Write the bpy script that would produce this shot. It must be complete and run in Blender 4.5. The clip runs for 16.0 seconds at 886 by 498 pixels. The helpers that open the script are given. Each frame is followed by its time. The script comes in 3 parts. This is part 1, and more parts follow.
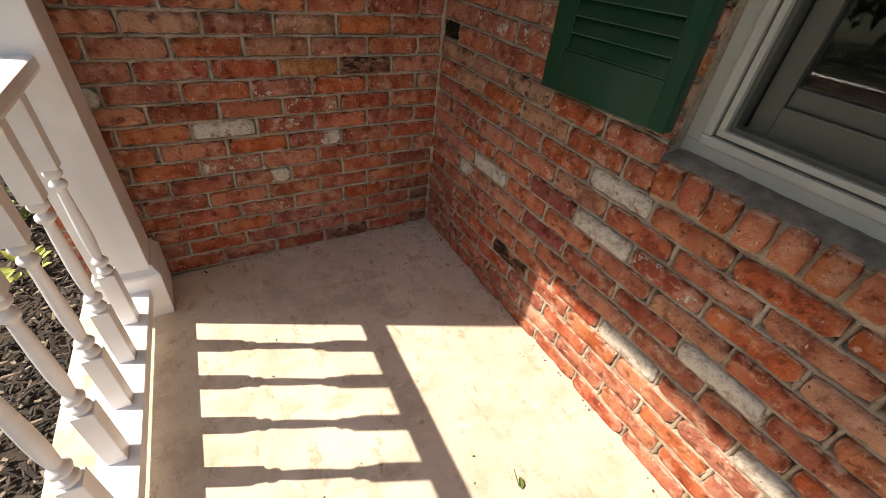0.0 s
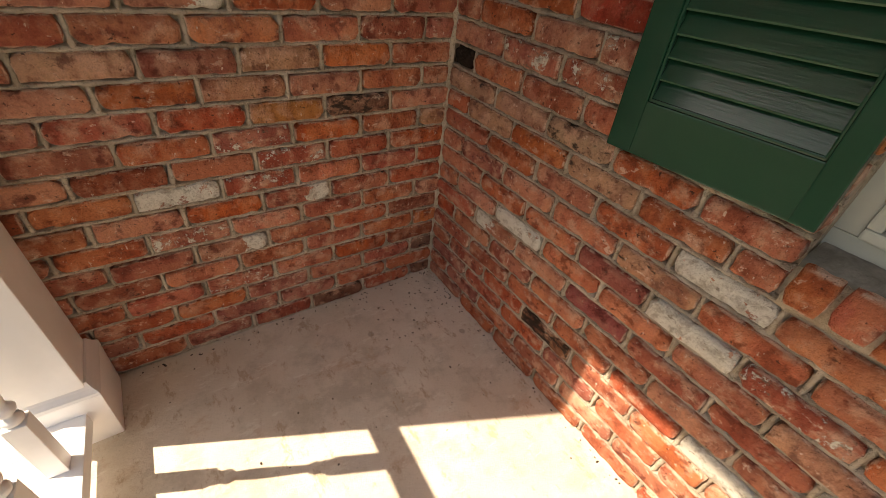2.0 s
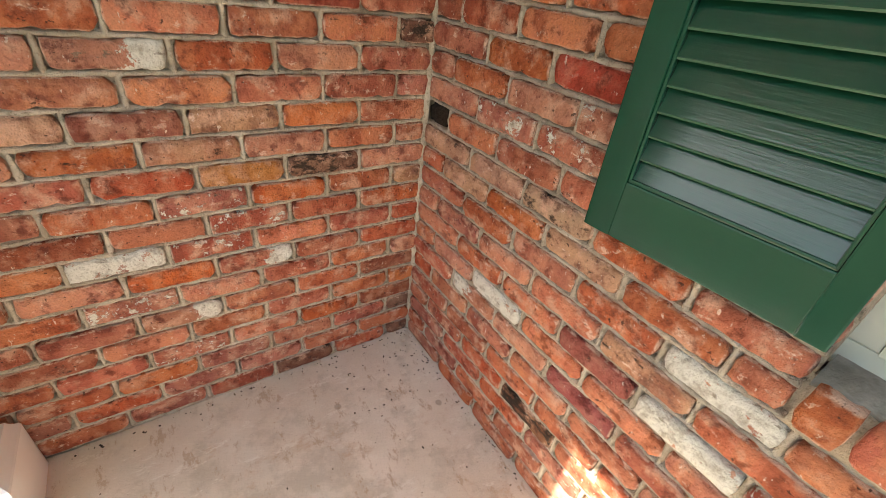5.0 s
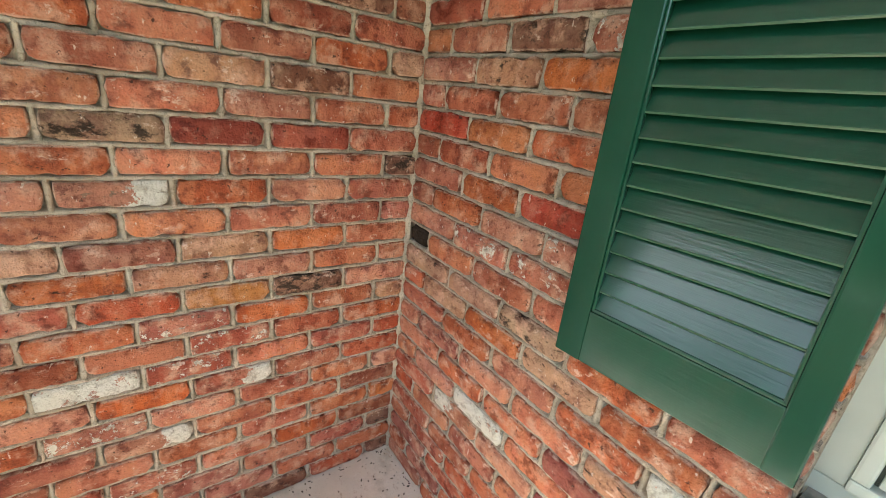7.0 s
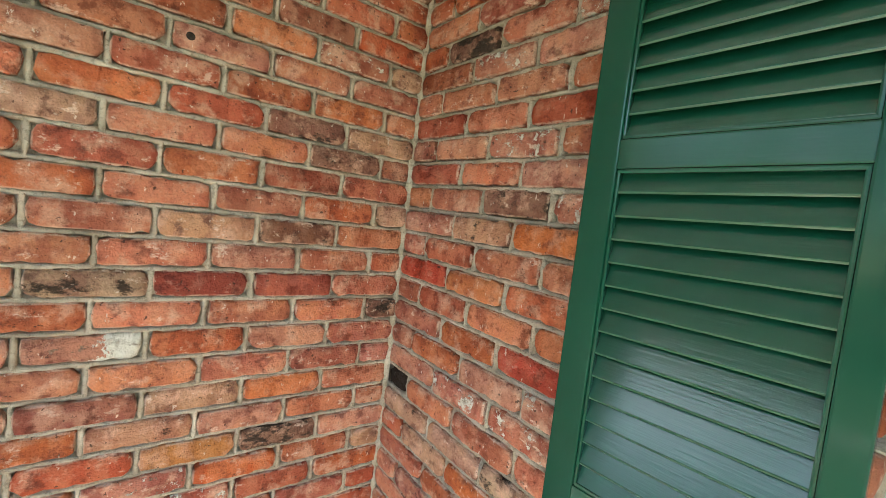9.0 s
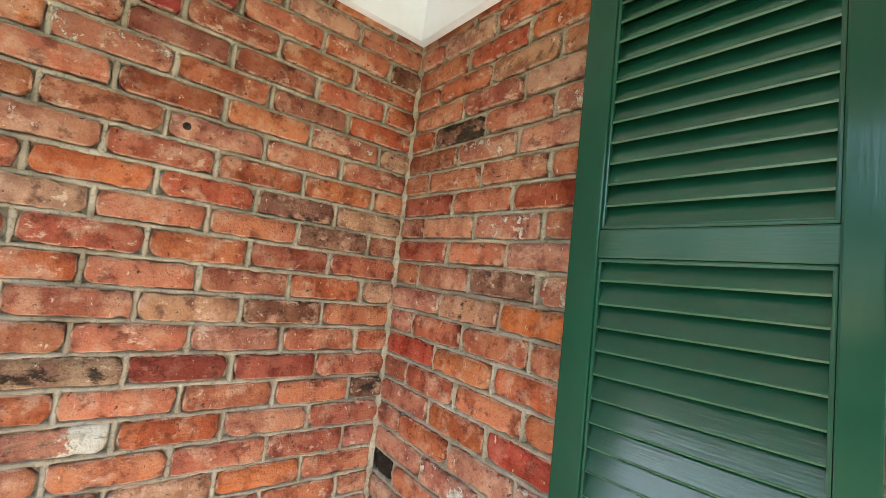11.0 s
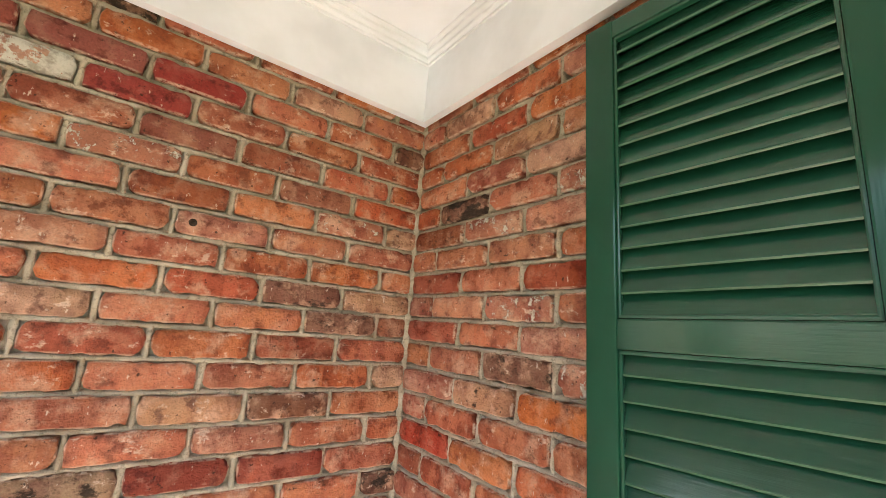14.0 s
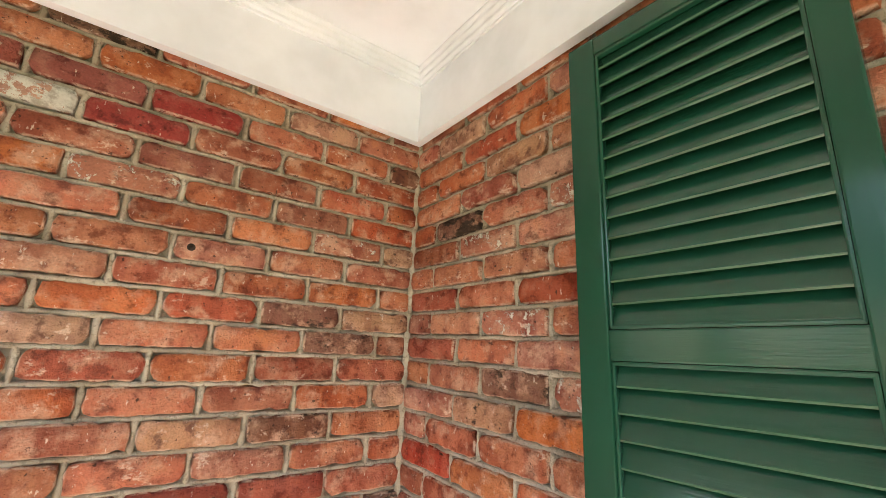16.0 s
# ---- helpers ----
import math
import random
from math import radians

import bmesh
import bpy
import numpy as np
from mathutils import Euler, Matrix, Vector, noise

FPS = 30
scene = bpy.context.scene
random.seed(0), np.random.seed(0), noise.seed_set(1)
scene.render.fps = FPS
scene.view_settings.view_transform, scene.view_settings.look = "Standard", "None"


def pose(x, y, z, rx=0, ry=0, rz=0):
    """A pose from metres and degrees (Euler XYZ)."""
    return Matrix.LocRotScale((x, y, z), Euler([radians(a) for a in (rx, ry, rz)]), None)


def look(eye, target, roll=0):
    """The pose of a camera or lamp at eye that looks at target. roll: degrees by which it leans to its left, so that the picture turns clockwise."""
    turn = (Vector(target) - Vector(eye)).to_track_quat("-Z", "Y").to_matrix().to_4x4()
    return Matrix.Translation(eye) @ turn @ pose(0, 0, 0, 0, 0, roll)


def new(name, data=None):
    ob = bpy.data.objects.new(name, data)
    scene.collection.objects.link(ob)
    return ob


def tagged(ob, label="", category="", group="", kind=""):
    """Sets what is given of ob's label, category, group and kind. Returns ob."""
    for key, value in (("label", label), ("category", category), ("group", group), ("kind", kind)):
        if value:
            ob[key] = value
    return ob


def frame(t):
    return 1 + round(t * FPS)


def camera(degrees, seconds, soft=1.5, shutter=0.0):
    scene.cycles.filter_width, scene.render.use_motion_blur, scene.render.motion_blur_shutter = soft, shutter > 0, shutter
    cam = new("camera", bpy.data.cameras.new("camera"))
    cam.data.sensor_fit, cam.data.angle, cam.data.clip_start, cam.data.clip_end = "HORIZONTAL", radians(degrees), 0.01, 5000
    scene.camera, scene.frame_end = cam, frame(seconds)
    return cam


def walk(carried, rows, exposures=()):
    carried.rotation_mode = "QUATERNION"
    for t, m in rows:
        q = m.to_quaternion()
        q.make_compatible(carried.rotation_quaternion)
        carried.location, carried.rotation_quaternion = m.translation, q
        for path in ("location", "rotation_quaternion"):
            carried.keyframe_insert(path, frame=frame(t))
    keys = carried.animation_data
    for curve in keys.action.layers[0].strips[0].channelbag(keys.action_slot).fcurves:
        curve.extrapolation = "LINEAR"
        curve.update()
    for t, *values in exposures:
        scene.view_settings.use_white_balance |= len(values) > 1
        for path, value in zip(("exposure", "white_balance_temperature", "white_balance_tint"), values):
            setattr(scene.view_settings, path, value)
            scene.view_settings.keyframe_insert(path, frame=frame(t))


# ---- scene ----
cam = camera(92.8, 16.0, 0.5)
PATH = [
    (0, (-0.92, -1.59, 1.188), (-0.037, -0.254, -0.01), 7.3),
    (0.5, (-0.958, -1.561, 1.185), (-0.065, -0.222, -0.003), 7.6),
    (1, (-0.913, -1.49, 1.215), (-0.011, -0.145, 0.041), 7.9),
    (1.5, (-0.849, -1.379, 1.199), (0.078, -0.05, 0.026), 8.0),
    (2, (-0.843, -1.175, 1.195), (0.137, 0.091, -0.003), 7.4),
    (2.5, (-0.84, -1.113, 1.179), (0.109, 0.161, -0.036), 7.2),
    (3, (-0.759, -1.105, 1.168), (0.11, 0.193, -0.08), 6.9),
    (5.5, (-0.696, -1.088, 1.249), (0.378, 0.287, 0.271), 7.6),
    (6, (-0.699, -1.095, 1.266), (0.415, 0.325, 0.404), 7.6),
    (6.5, (-0.702, -1.097, 1.297), (0.439, 0.347, 0.515), 7.6),
    (7, (-0.698, -1.104, 1.308), (0.452, 0.388, 0.634), 7.3),
    (7.5, (-0.698, -1.108, 1.336), (0.47, 0.421, 0.787), 7.2),
    (8, (-0.691, -1.114, 1.36), (0.491, 0.456, 0.991), 7.0),
    (8.5, (-0.69, -1.112, 1.378), (0.507, 0.468, 1.116), 7.2),
    (9, (-0.685, -1.11, 1.4), (0.523, 0.477, 1.249), 7.4),
    (9.5, (-0.688, -1.112, 1.417), (0.53, 0.474, 1.369), 7.4),
    (12, (-0.688, -1.11, 1.47), (0.511, 0.475, 1.696), 6.9),
    (12.5, (-0.678, -1.106, 1.485), (0.502, 0.485, 1.765), 6.7),
    (13, (-0.678, -1.098, 1.503), (0.491, 0.493, 1.822), 6.0),
    (13.5, (-0.679, -1.099, 1.517), (0.473, 0.498, 1.868), 5.2),
    (14, (-0.673, -1.097, 1.52), (0.466, 0.503, 1.899), 4.6),
    (14.5, (-0.672, -1.1, 1.522), (0.459, 0.5, 1.923), 4.1),
    (15, (-0.67, -1.109, 1.522), (0.456, 0.491, 1.938), 3.7),
    (15.5, (-0.658, -1.116, 1.521), (0.46, 0.485, 1.952), 3.3),
    (16, (-0.659, -1.118, 1.519), (0.448, 0.484, 1.975), 3.0),
]

EXPOSURES = [(0.0, 1.10, 7600, 16), (1.5, 1.40, 8200, 15), (3.0, 1.78, 8600, 14), (5.5, 2.95, 6900, 4), (7.0, 3.02, 6600, 0), (9.0, 3.25, 6250, -4), (12.0, 3.38, 6600, 6), (14.0, 3.34, 6900, 10), (16.0, 3.34, 6950, 10)]
walk(cam, [(t, look(eye, target, roll)) for t, eye, target, roll in PATH], EXPOSURES)

# ---- daylight ----
SUN_RAY = Vector((1.0, -0.457, -1.147)).normalized()
world = bpy.data.worlds.new("sky")
scene.world = world
world.use_nodes = True
wn = world.node_tree
sky = wn.nodes.new("ShaderNodeTexSky")
sky.sky_type, sky.sun_disc = "NISHITA", False
sky.sun_elevation = math.asin(-SUN_RAY.z)
sky.sun_rotation = math.atan2(-SUN_RAY.x, -SUN_RAY.y)
wn.links.new(sky.outputs[0], wn.nodes["Background"].inputs[0])
wn.nodes["Background"].inputs[1].default_value = 0.082
sun = new("sun", bpy.data.lights.new("sun", "SUN"))
sun.data.energy, sun.data.angle, sun.data.color = 3.7, radians(0.55), (1.0, 0.95, 0.86)
sun.matrix_world = look((0, 0, 0), SUN_RAY)


# ---- material helpers ----
class Mat:
    """A small builder for node materials."""

    def __init__(self, name, rough=0.6, metal=0.0):
        self.mat = bpy.data.materials.new(name)
        self.mat.use_nodes = True
        self.t = self.mat.node_tree
        self.b = self.t.nodes["Principled BSDF"]
        self.b.inputs["Roughness"].default_value = rough
        self.b.inputs["Metallic"].default_value = metal

    def node(self, kind, **sets):
        n = self.t.nodes.new(kind)
        for key, value in sets.items():
            if key in n.inputs:
                self.put(n.inputs[key], value)
        return n

    def put(self, socket, value):
        if isinstance(value, bpy.types.NodeSocket):
            self.t.links.new(value, socket)
        else:
            socket.default_value = value

    def coords(self, shift=0.0):
        """Object coordinates, moved by each object's own random number."""
        c = self.node("ShaderNodeTexCoord").outputs["Object"]
        if not shift:
            return c
        rnd = self.node("ShaderNodeObjectInfo").outputs["Random"]
        off = self.math("MULTIPLY", rnd, shift)
        comb = self.node("ShaderNodeCombineXYZ", X=off, Y=off, Z=off)
        add = self.t.nodes.new("ShaderNodeVectorMath")
        self.put(add.inputs[0], c)
        self.put(add.inputs[1], comb.outputs[0])
        return add.outputs[0]

    def stretch(self, vec, sx, sy, sz):
        m = self.t.nodes.new("ShaderNodeVectorMath")
        m.operation = "MULTIPLY"
        self.put(m.inputs[0], vec)
        m.inputs[1].default_value = (sx, sy, sz)
        return m.outputs[0]

    def noise(self, vec, scale, detail=4.0, rough=0.55):
        n = self.node("ShaderNodeTexNoise", Vector=vec, Scale=scale, Detail=detail, Roughness=rough)
        return n.outputs["Fac"]

    def ramp(self, fac, a, b, lo=0.0, hi=1.0):
        n = self.t.nodes.new("ShaderNodeMapRange")
        n.interpolation_type = "SMOOTHSTEP"
        for i, v in enumerate((fac, a, b, lo, hi)):
            self.put(n.inputs[i], v)
        return n.outputs[0]

    def math(self, op, a, b=0.0):
        n = self.t.nodes.new("ShaderNodeMath")
        n.operation = op
        self.put(n.inputs[0], a)
        self.put(n.inputs[1], b)
        return n.outputs[0]

    def mix(self, fac, a, b, blend="MIX"):
        n = self.t.nodes.new("ShaderNodeMix")
        n.data_type, n.blend_type = "RGBA", blend
        self.put(n.inputs["Factor"], fac)
        for key, v in (("A", a), ("B", b)):
            s = [i for i in n.inputs if i.name == key and i.type == "RGBA"][0]
            self.put(s, v if isinstance(v, bpy.types.NodeSocket) else (*v, 1.0))
        return [o for o in n.outputs if o.type == "RGBA"][0]

    def bump(self, height, strength, distance, normal=None):
        n = self.node("ShaderNodeBump", Strength=strength, Distance=distance, Height=height)
        if normal is not None:
            self.put(n.inputs["Normal"], normal)
        return n.outputs[0]

    def done(self, color=None, rough=None, normal=None):
        if color is not None:
            self.put(self.b.inputs["Base Color"], color if isinstance(color, bpy.types.NodeSocket) else (*color, 1.0))
        if rough is not None:
            self.put(self.b.inputs["Roughness"], rough)
        if normal is not None:
            self.put(self.b.inputs["Normal"], normal)
        return self.mat


def brick_material(name, base, pale=0.42, lime=0.0, end=0, soot=0.12, bands=0.45, patchy=0.6):
    """Reclaimed hard-fired brick. lime: cover of old white paint; end: the end that keeps it; soot: cover of black char."""
    m = Mat(name, 0.82)
    m.b.inputs["Specular IOR Level"].default_value = 0.18
    base = tuple(0.87 * (0.91 * v + 0.09 * dust) for v, dust in zip(base, (0.36, 0.21, 0.15)))
    c = m.coords(37.0)
    rnd = m.node("ShaderNodeObjectInfo").outputs["Random"]
    gen = m.node("ShaderNodeSeparateXYZ", Vector=m.node("ShaderNodeTexCoord").outputs["Generated"])
    # overall shade of each brick
    shade = m.ramp(rnd, 0.0, 1.0, 0.90, 1.26)
    hue = m.node("ShaderNodeHueSaturation", Color=(*base, 1.0), Value=shade,
                 Hue=m.ramp(m.math("FRACT", m.math("MULTIPLY", rnd, 7.3)), 0.0, 1.0, 0.493, 0.506),
                 Saturation=m.ramp(m.math("FRACT", m.math("MULTIPLY", rnd, 13.7)), 0.0, 1.0, 0.88, 1.05)).outputs[0]
    # kiln bands across the face, soft on one side
    wob = m.math("MULTIPLY", m.noise(c, 34.0, 4.0), 0.07)
    band = m.math("ADD", m.noise(m.stretch(c, 1.0, 0.1, 0.06), 21.0, 0.0), wob)
    col = m.mix(m.ramp(band, 0.575, 0.635, 0.0, bands * 0.8), hue, (min(1.0, base[0] * 1.12 + 0.08), base[1] * 1.3 + 0.05, base[2] * 1.3 + 0.04))
    col = m.mix(m.ramp(band, 0.50, 0.44, 0.0, bands * 0.8), col, (base[0] * 0.62, base[1] * 0.46, base[2] * 0.50))
    # cloudy firing
    cloud = m.noise(c, 13.0, 7.0, 0.62)
    col = m.mix(m.ramp(cloud, 0.50, 0.62, 0.0, patchy), col, (base[0] * 0.56, base[1] * 0.42, base[2] * 0.48))
    col = m.mix(m.ramp(cloud, 0.48, 0.36, 0.0, patchy), col, (min(1.0, base[0] * 1.15 + 0.05), base[1] * 1.25 + 0.04, base[2] * 1.2 + 0.03))
    # dusty bloom of old mortar, in soft drifts and thin drags
    bloom = m.noise(c, 19.0, 7.0, 0.62)
    col = m.mix(m.ramp(bloom, 0.49, 0.66, 0.0, min(0.85, pale * 1.6)), col, (0.62, 0.37, 0.265))
    smear = m.noise(m.stretch(c, 0.6, 1.0, 1.0), 36.0, 7.0, 0.68)
    col = m.mix(m.ramp(smear, 0.60, 0.67, 0.0, min(0.85, pale * 1.5)), col, (0.74, 0.56, 0.45))
    soil = m.noise(c, 26.0, 7.0, 0.68)
    col = m.mix(m.ramp(soil, 0.53, 0.66, 0.0, 0.7), col, (base[0] * 0.36, base[1] * 0.32, base[2] * 0.38))
    # mortar left on the arrises
    ex = m.math("ABSOLUTE", m.math("SUBTRACT", gen.outputs[0], 0.5))
    ez = m.math("ABSOLUTE", m.math("SUBTRACT", gen.outputs[2], 0.5))
    edge = m.math("MAXIMUM", m.ramp(ex, 0.472, 0.492), m.ramp(ez, 0.395, 0.47))
    rub = m.math("MULTIPLY", edge, m.ramp(m.noise(c, 42.0, 7.0, 0.7), 0.42, 0.52))
    col = m.mix(m.math("MULTIPLY", rub, 0.75), col, (0.70, 0.50, 0.39))
    fleck = m.noise(m.stretch(c, 1.0, 1.0, 0.5), 85.0, 4.0, 0.65)
    col = m.mix(m.ramp(fleck, 0.655, 0.70, 0.0, 0.7), col, (0.74, 0.62, 0.52))
    pit = m.noise(c, 75.0, 3.0, 0.6)
    col = m.mix(m.ramp(pit, 0.340, 0.295, 0.0, 0.8), col, (0.05, 0.025, 0.018))
    # char
    char = m.noise(m.stretch(c, 0.7, 1.0, 1.2), 24.0, 8.0, 0.7)
    col = m.mix(m.ramp(char, 0.66 - 0.30 * soot, 0.76 - 0.30 * soot, 0.0, 0.92), col, (0.024, 0.017, 0.013))
    # sandy grain
    sand = m.noise(c, 240.0, 3.0, 0.6)
    col = m.mix(m.ramp(sand, 0.30, 0.70, 0.0, 1.0), col, m.mix(1.0, col, (1.20, 1.17, 1.15), "MULTIPLY"))
    if lime:
        paint = m.noise(c, 26.0, 8.0, 0.75)
        if end:
            paint = m.math("ADD", paint, m.math("MULTIPLY", m.math("SUBTRACT", gen.outputs[0], 0.5), 1.0 * end))
        cover = m.ramp(paint, 0.62 - 0.42 * lime, 0.64 - 0.42 * lime)
        tone = m.mix(m.ramp(m.noise(c, 34.0, 7.0, 0.72), 0.46, 0.64), (0.74, 0.705, 0.63), (0.46, 0.41, 0.34))
        col = m.mix(cover, col, tone)
        pock = m.noise(m.stretch(c, 0.6, 1.0, 1.0), 62.0, 5.0, 0.7)
        col = m.mix(m.ramp(pock, 0.60, 0.68, 0.0, 0.75), col, (0.20, 0.15, 0.11))
    grit = m.noise(c, 260.0, 5.0, 0.75)
    relief = m.math("ADD", m.math("MULTIPLY", grit, 0.45), m.math("ADD", m.math("MULTIPLY", bloom, 1.3), m.math("MULTIPLY", pit, 0.8)))
    return m.done(col, m.ramp(cloud, 0.3, 0.7, 0.66, 0.9), m.bump(relief, 1.0, 0.012))


BRICK = {
    "o": brick_material("brick_orange_red", (0.52, 0.153, 0.063)),
    "O": brick_material("brick_bright_orange", (0.56, 0.158, 0.055), pale=0.25, soot=0.0),
    "r": brick_material("brick_red", (0.46, 0.112, 0.050)),
    "p": brick_material("brick_salmon", (0.56, 0.205, 0.118), pale=0.45),
    "t": brick_material("brick_tan", (0.49, 0.245, 0.145), pale=0.5, soot=0.2),
    "v": brick_material("brick_mauve", (0.43, 0.125, 0.072), pale=0.45),
    "b": brick_material("brick_brown", (0.33, 0.088, 0.046), pale=0.25, soot=0.2),
    "d": brick_material("brick_dark_brown", (0.20, 0.080, 0.050), pale=0.45, soot=0.42),
    "k": brick_material("brick_charred", (0.20, 0.085, 0.050), pale=0.4, soot=0.62),
    "m": brick_material("brick_maroon", (0.29, 0.042, 0.034), pale=0.10, soot=0.0, bands=0.15, patchy=0.15),
    "M": brick_material("brick_deep_red", (0.40, 0.055, 0.022), pale=0.12, soot=0.0, bands=0.5),
    "s": brick_material("brick_limed_red", (0.44, 0.125, 0.072), pale=0.6, lime=0.12, bands=0.6),
    "w": brick_material("brick_white_painted", (0.46, 0.20, 0.13), lime=0.58, soot=-0.2),
    "g": brick_material("brick_grey_white", (0.40, 0.20, 0.14), lime=0.48),
    "c": brick_material("brick_white_inner_end", (0.39, 0.13, 0.08), lime=-0.08, end=-1),
    "e": brick_material("brick_white_outer_end", (0.42, 0.16, 0.10), lime=-0.02, end=1),
}


def mortar_material():
    m = Mat("mortar", 0.95)
    m.b.inputs["Specular IOR Level"].default_value = 0.15
    c = m.coords()
    big = m.noise(c, 9.0, 6.0, 0.65)
    fine = m.noise(c, 90.0, 6.0, 0.7)
    grit = m.noise(c, 420.0, 2.0)
    col = m.mix(m.ramp(big, 0.35, 0.68), (0.40, 0.325, 0.245), (0.64, 0.55, 0.44))
    col = m.mix(m.ramp(fine, 0.50, 0.68, 0.0, 0.65), col, (0.17, 0.14, 0.105))
    col = m.mix(m.ramp(grit, 0.60, 0.70, 0.0, 0.6), col, (0.46, 0.42, 0.35))
    return m.done(col, None, m.bump(m.math("ADD", fine, m.math("MULTIPLY", grit, 0.4)), 1.0, 0.008))


def concrete_material():
    m = Mat("porch_concrete", 0.85)
    c = m.coords()
    big = m.noise(c, 1.7, 6.0, 0.62)
    mid = m.noise(c, 6.0, 8.0, 0.7)
    fine = m.noise(c, 150.0, 5.0, 0.7)
    col = m.mix(m.ramp(big, 0.36, 0.64), (0.64, 0.555, 0.45), (0.76, 0.675, 0.565))
    col = m.mix(m.ramp(mid, 0.48, 0.64, 0.0, 0.6), col, (0.46, 0.39, 0.30))
    rust = m.noise(m.stretch(c, 1.0, 1.3, 1.0), 6.3, 9.0, 0.75)
    col = m.mix(m.ramp(rust, 0.55, 0.68, 0.0, 0.6), col, (0.52, 0.35, 0.22))
    scuff = m.noise(m.stretch(c, 1.0, 3.0, 1.0), 8.0, 9.0, 0.8)
    col = m.mix(m.ramp(scuff, 0.57, 0.61, 0.0, 0.5), col, (0.80, 0.75, 0.65))
    rubbed = m.noise(m.stretch(c, 2.2, 1.0, 1.0), 9.0, 9.0, 0.8)
    col = m.mix(m.ramp(rubbed, 0.55, 0.63, 0.0, 0.75), col, (0.46, 0.33, 0.22))
    vor = m.node("ShaderNodeTexVoronoi", Vector=c, Scale=5.5)
    spot = m.ramp(m.math("ADD", vor.outputs["Distance"], m.math("MULTIPLY", mid, 0.16)), 0.15, 0.125, 0.0, 0.5)
    col = m.mix(spot, col, (0.26, 0.19, 0.13))
    col = m.mix(m.ramp(fine, 0.60, 0.68, 0.0, 0.3), col, (0.24, 0.19, 0.14))
    return m.done(col, m.ramp(mid, 0.3, 0.7, 0.70, 0.92), m.bump(m.math("ADD", fine, m.math("MULTIPLY", mid, 2.0)), 0.4, 0.004))


def paint_material(name, base, rough, worn, grain=0.12, along=(1.0, 1.0, 1.0), wear=0.35):
    m = Mat(name, rough)
    c = m.coords(11.0)
    big = m.noise(c, 4.0, 4.0)
    brush = m.noise(m.stretch(c, *along), 60.0, 4.0, 0.6)
    col = m.mix(m.ramp(big, 0.35, 0.68), base, tuple(v * 0.86 for v in base))
    col = m.mix(m.ramp(m.noise(c, 38.0, 8.0, 0.75), 0.68, 0.78, 0.0, wear), col, worn)
    marks = m.bump(brush, grain, 0.002)
    m.put(m.b.inputs["Coat Normal"], marks)
    return m.done(col, m.ramp(brush, 0.3, 0.7, rough * 0.92, rough * 1.08), marks)


def plain(name, a, b, scale, rough, relief=0.3):
    m = Mat(name, rough)
    c = m.coords(5.0)
    n = m.noise(c, scale, 6.0, 0.65)
    col = m.mix(m.ramp(n, 0.35, 0.65), a, b)
    return m.done(col, None, m.bump(n, relief, 0.01))


def coated(mat, weight):
    """A clear gloss over the paint."""
    b = mat.node_tree.nodes["Principled BSDF"]
    b.inputs["Specular IOR Level"].default_value = 0.06
    b.inputs["Coat Weight"].default_value, b.inputs["Coat Roughness"].default_value = weight, 0.12
    return mat


MORTAR = mortar_material()
CONCRETE = concrete_material()
WHITE = paint_material("white_gloss_paint", (0.91, 0.91, 0.91), 0.38, (0.58, 0.55, 0.49), along=(1, 1, 0.1))
# white paint with blue put in the base to offset warm bounce light
CEILING_COOLED = paint_material("ceiling_white_cooled", (0.83, 0.845, 0.93), 0.6, (0.72, 0.70, 0.66), wear=0.2)
CEMENT = plain("grey_cement_wash", (0.13, 0.12, 0.10), (0.24, 0.22, 0.19), 22.0, 0.9, 0.6)
VINYL = paint_material("grey_white_vinyl", (0.48, 0.50, 0.45), 0.45, (0.45, 0.43, 0.38), grain=0.05)
# grey for sash, jamb and groove, darkened to hold the recess shade
SASH_SHADED = paint_material("grey_sash_shaded", (0.105, 0.11, 0.09), 0.45, (0.22, 0.22, 0.2), grain=0.05)
GREEN = paint_material("dark_green_gloss_paint", (0.009, 0.058, 0.033), 0.19, (0.015, 0.075, 0.042), grain=0.13, along=(4.5, 0.22, 4.5))
GREEN_UP = paint_material("dark_green_gloss_stile", (0.009, 0.058, 0.033), 0.22, (0.015, 0.075, 0.042), grain=0.12, along=(2, 2, 0.08))
coated(GREEN, 0.85)
coated(GREEN_UP, 0.5)
# paler green mottled with grey-cream, for the slat lips
GREEN_EDGE = paint_material("pale_green_edge", (0.035, 0.10, 0.055), 0.3, (0.30, 0.31, 0.23), wear=0.85)


def glass_material():
    m = Mat("window_glass", 0.02)
    m.b.inputs["Transmission Weight"].default_value = 1.0
    m.b.inputs["IOR"].default_value = 1.45
    return m.done((0.75, 0.80, 0.78))


GLASS = glass_material()


LAWN = plain("dry_lawn", (0.05, 0.068, 0.025), (0.10, 0.11, 0.05), 25.0, 0.95)
SOIL = plain("mulch_soil", (0.03, 0.022, 0.017), (0.075, 0.055, 0.04), 60.0, 0.95, 0.8)
ROOM_DIM = plain("room_dimness", (0.02, 0.018, 0.016), (0.03, 0.027, 0.024), 3.0, 0.9)
SHINGLE = plain("roof_felt", (0.10, 0.09, 0.085), (0.15, 0.13, 0.12), 30.0, 0.95)


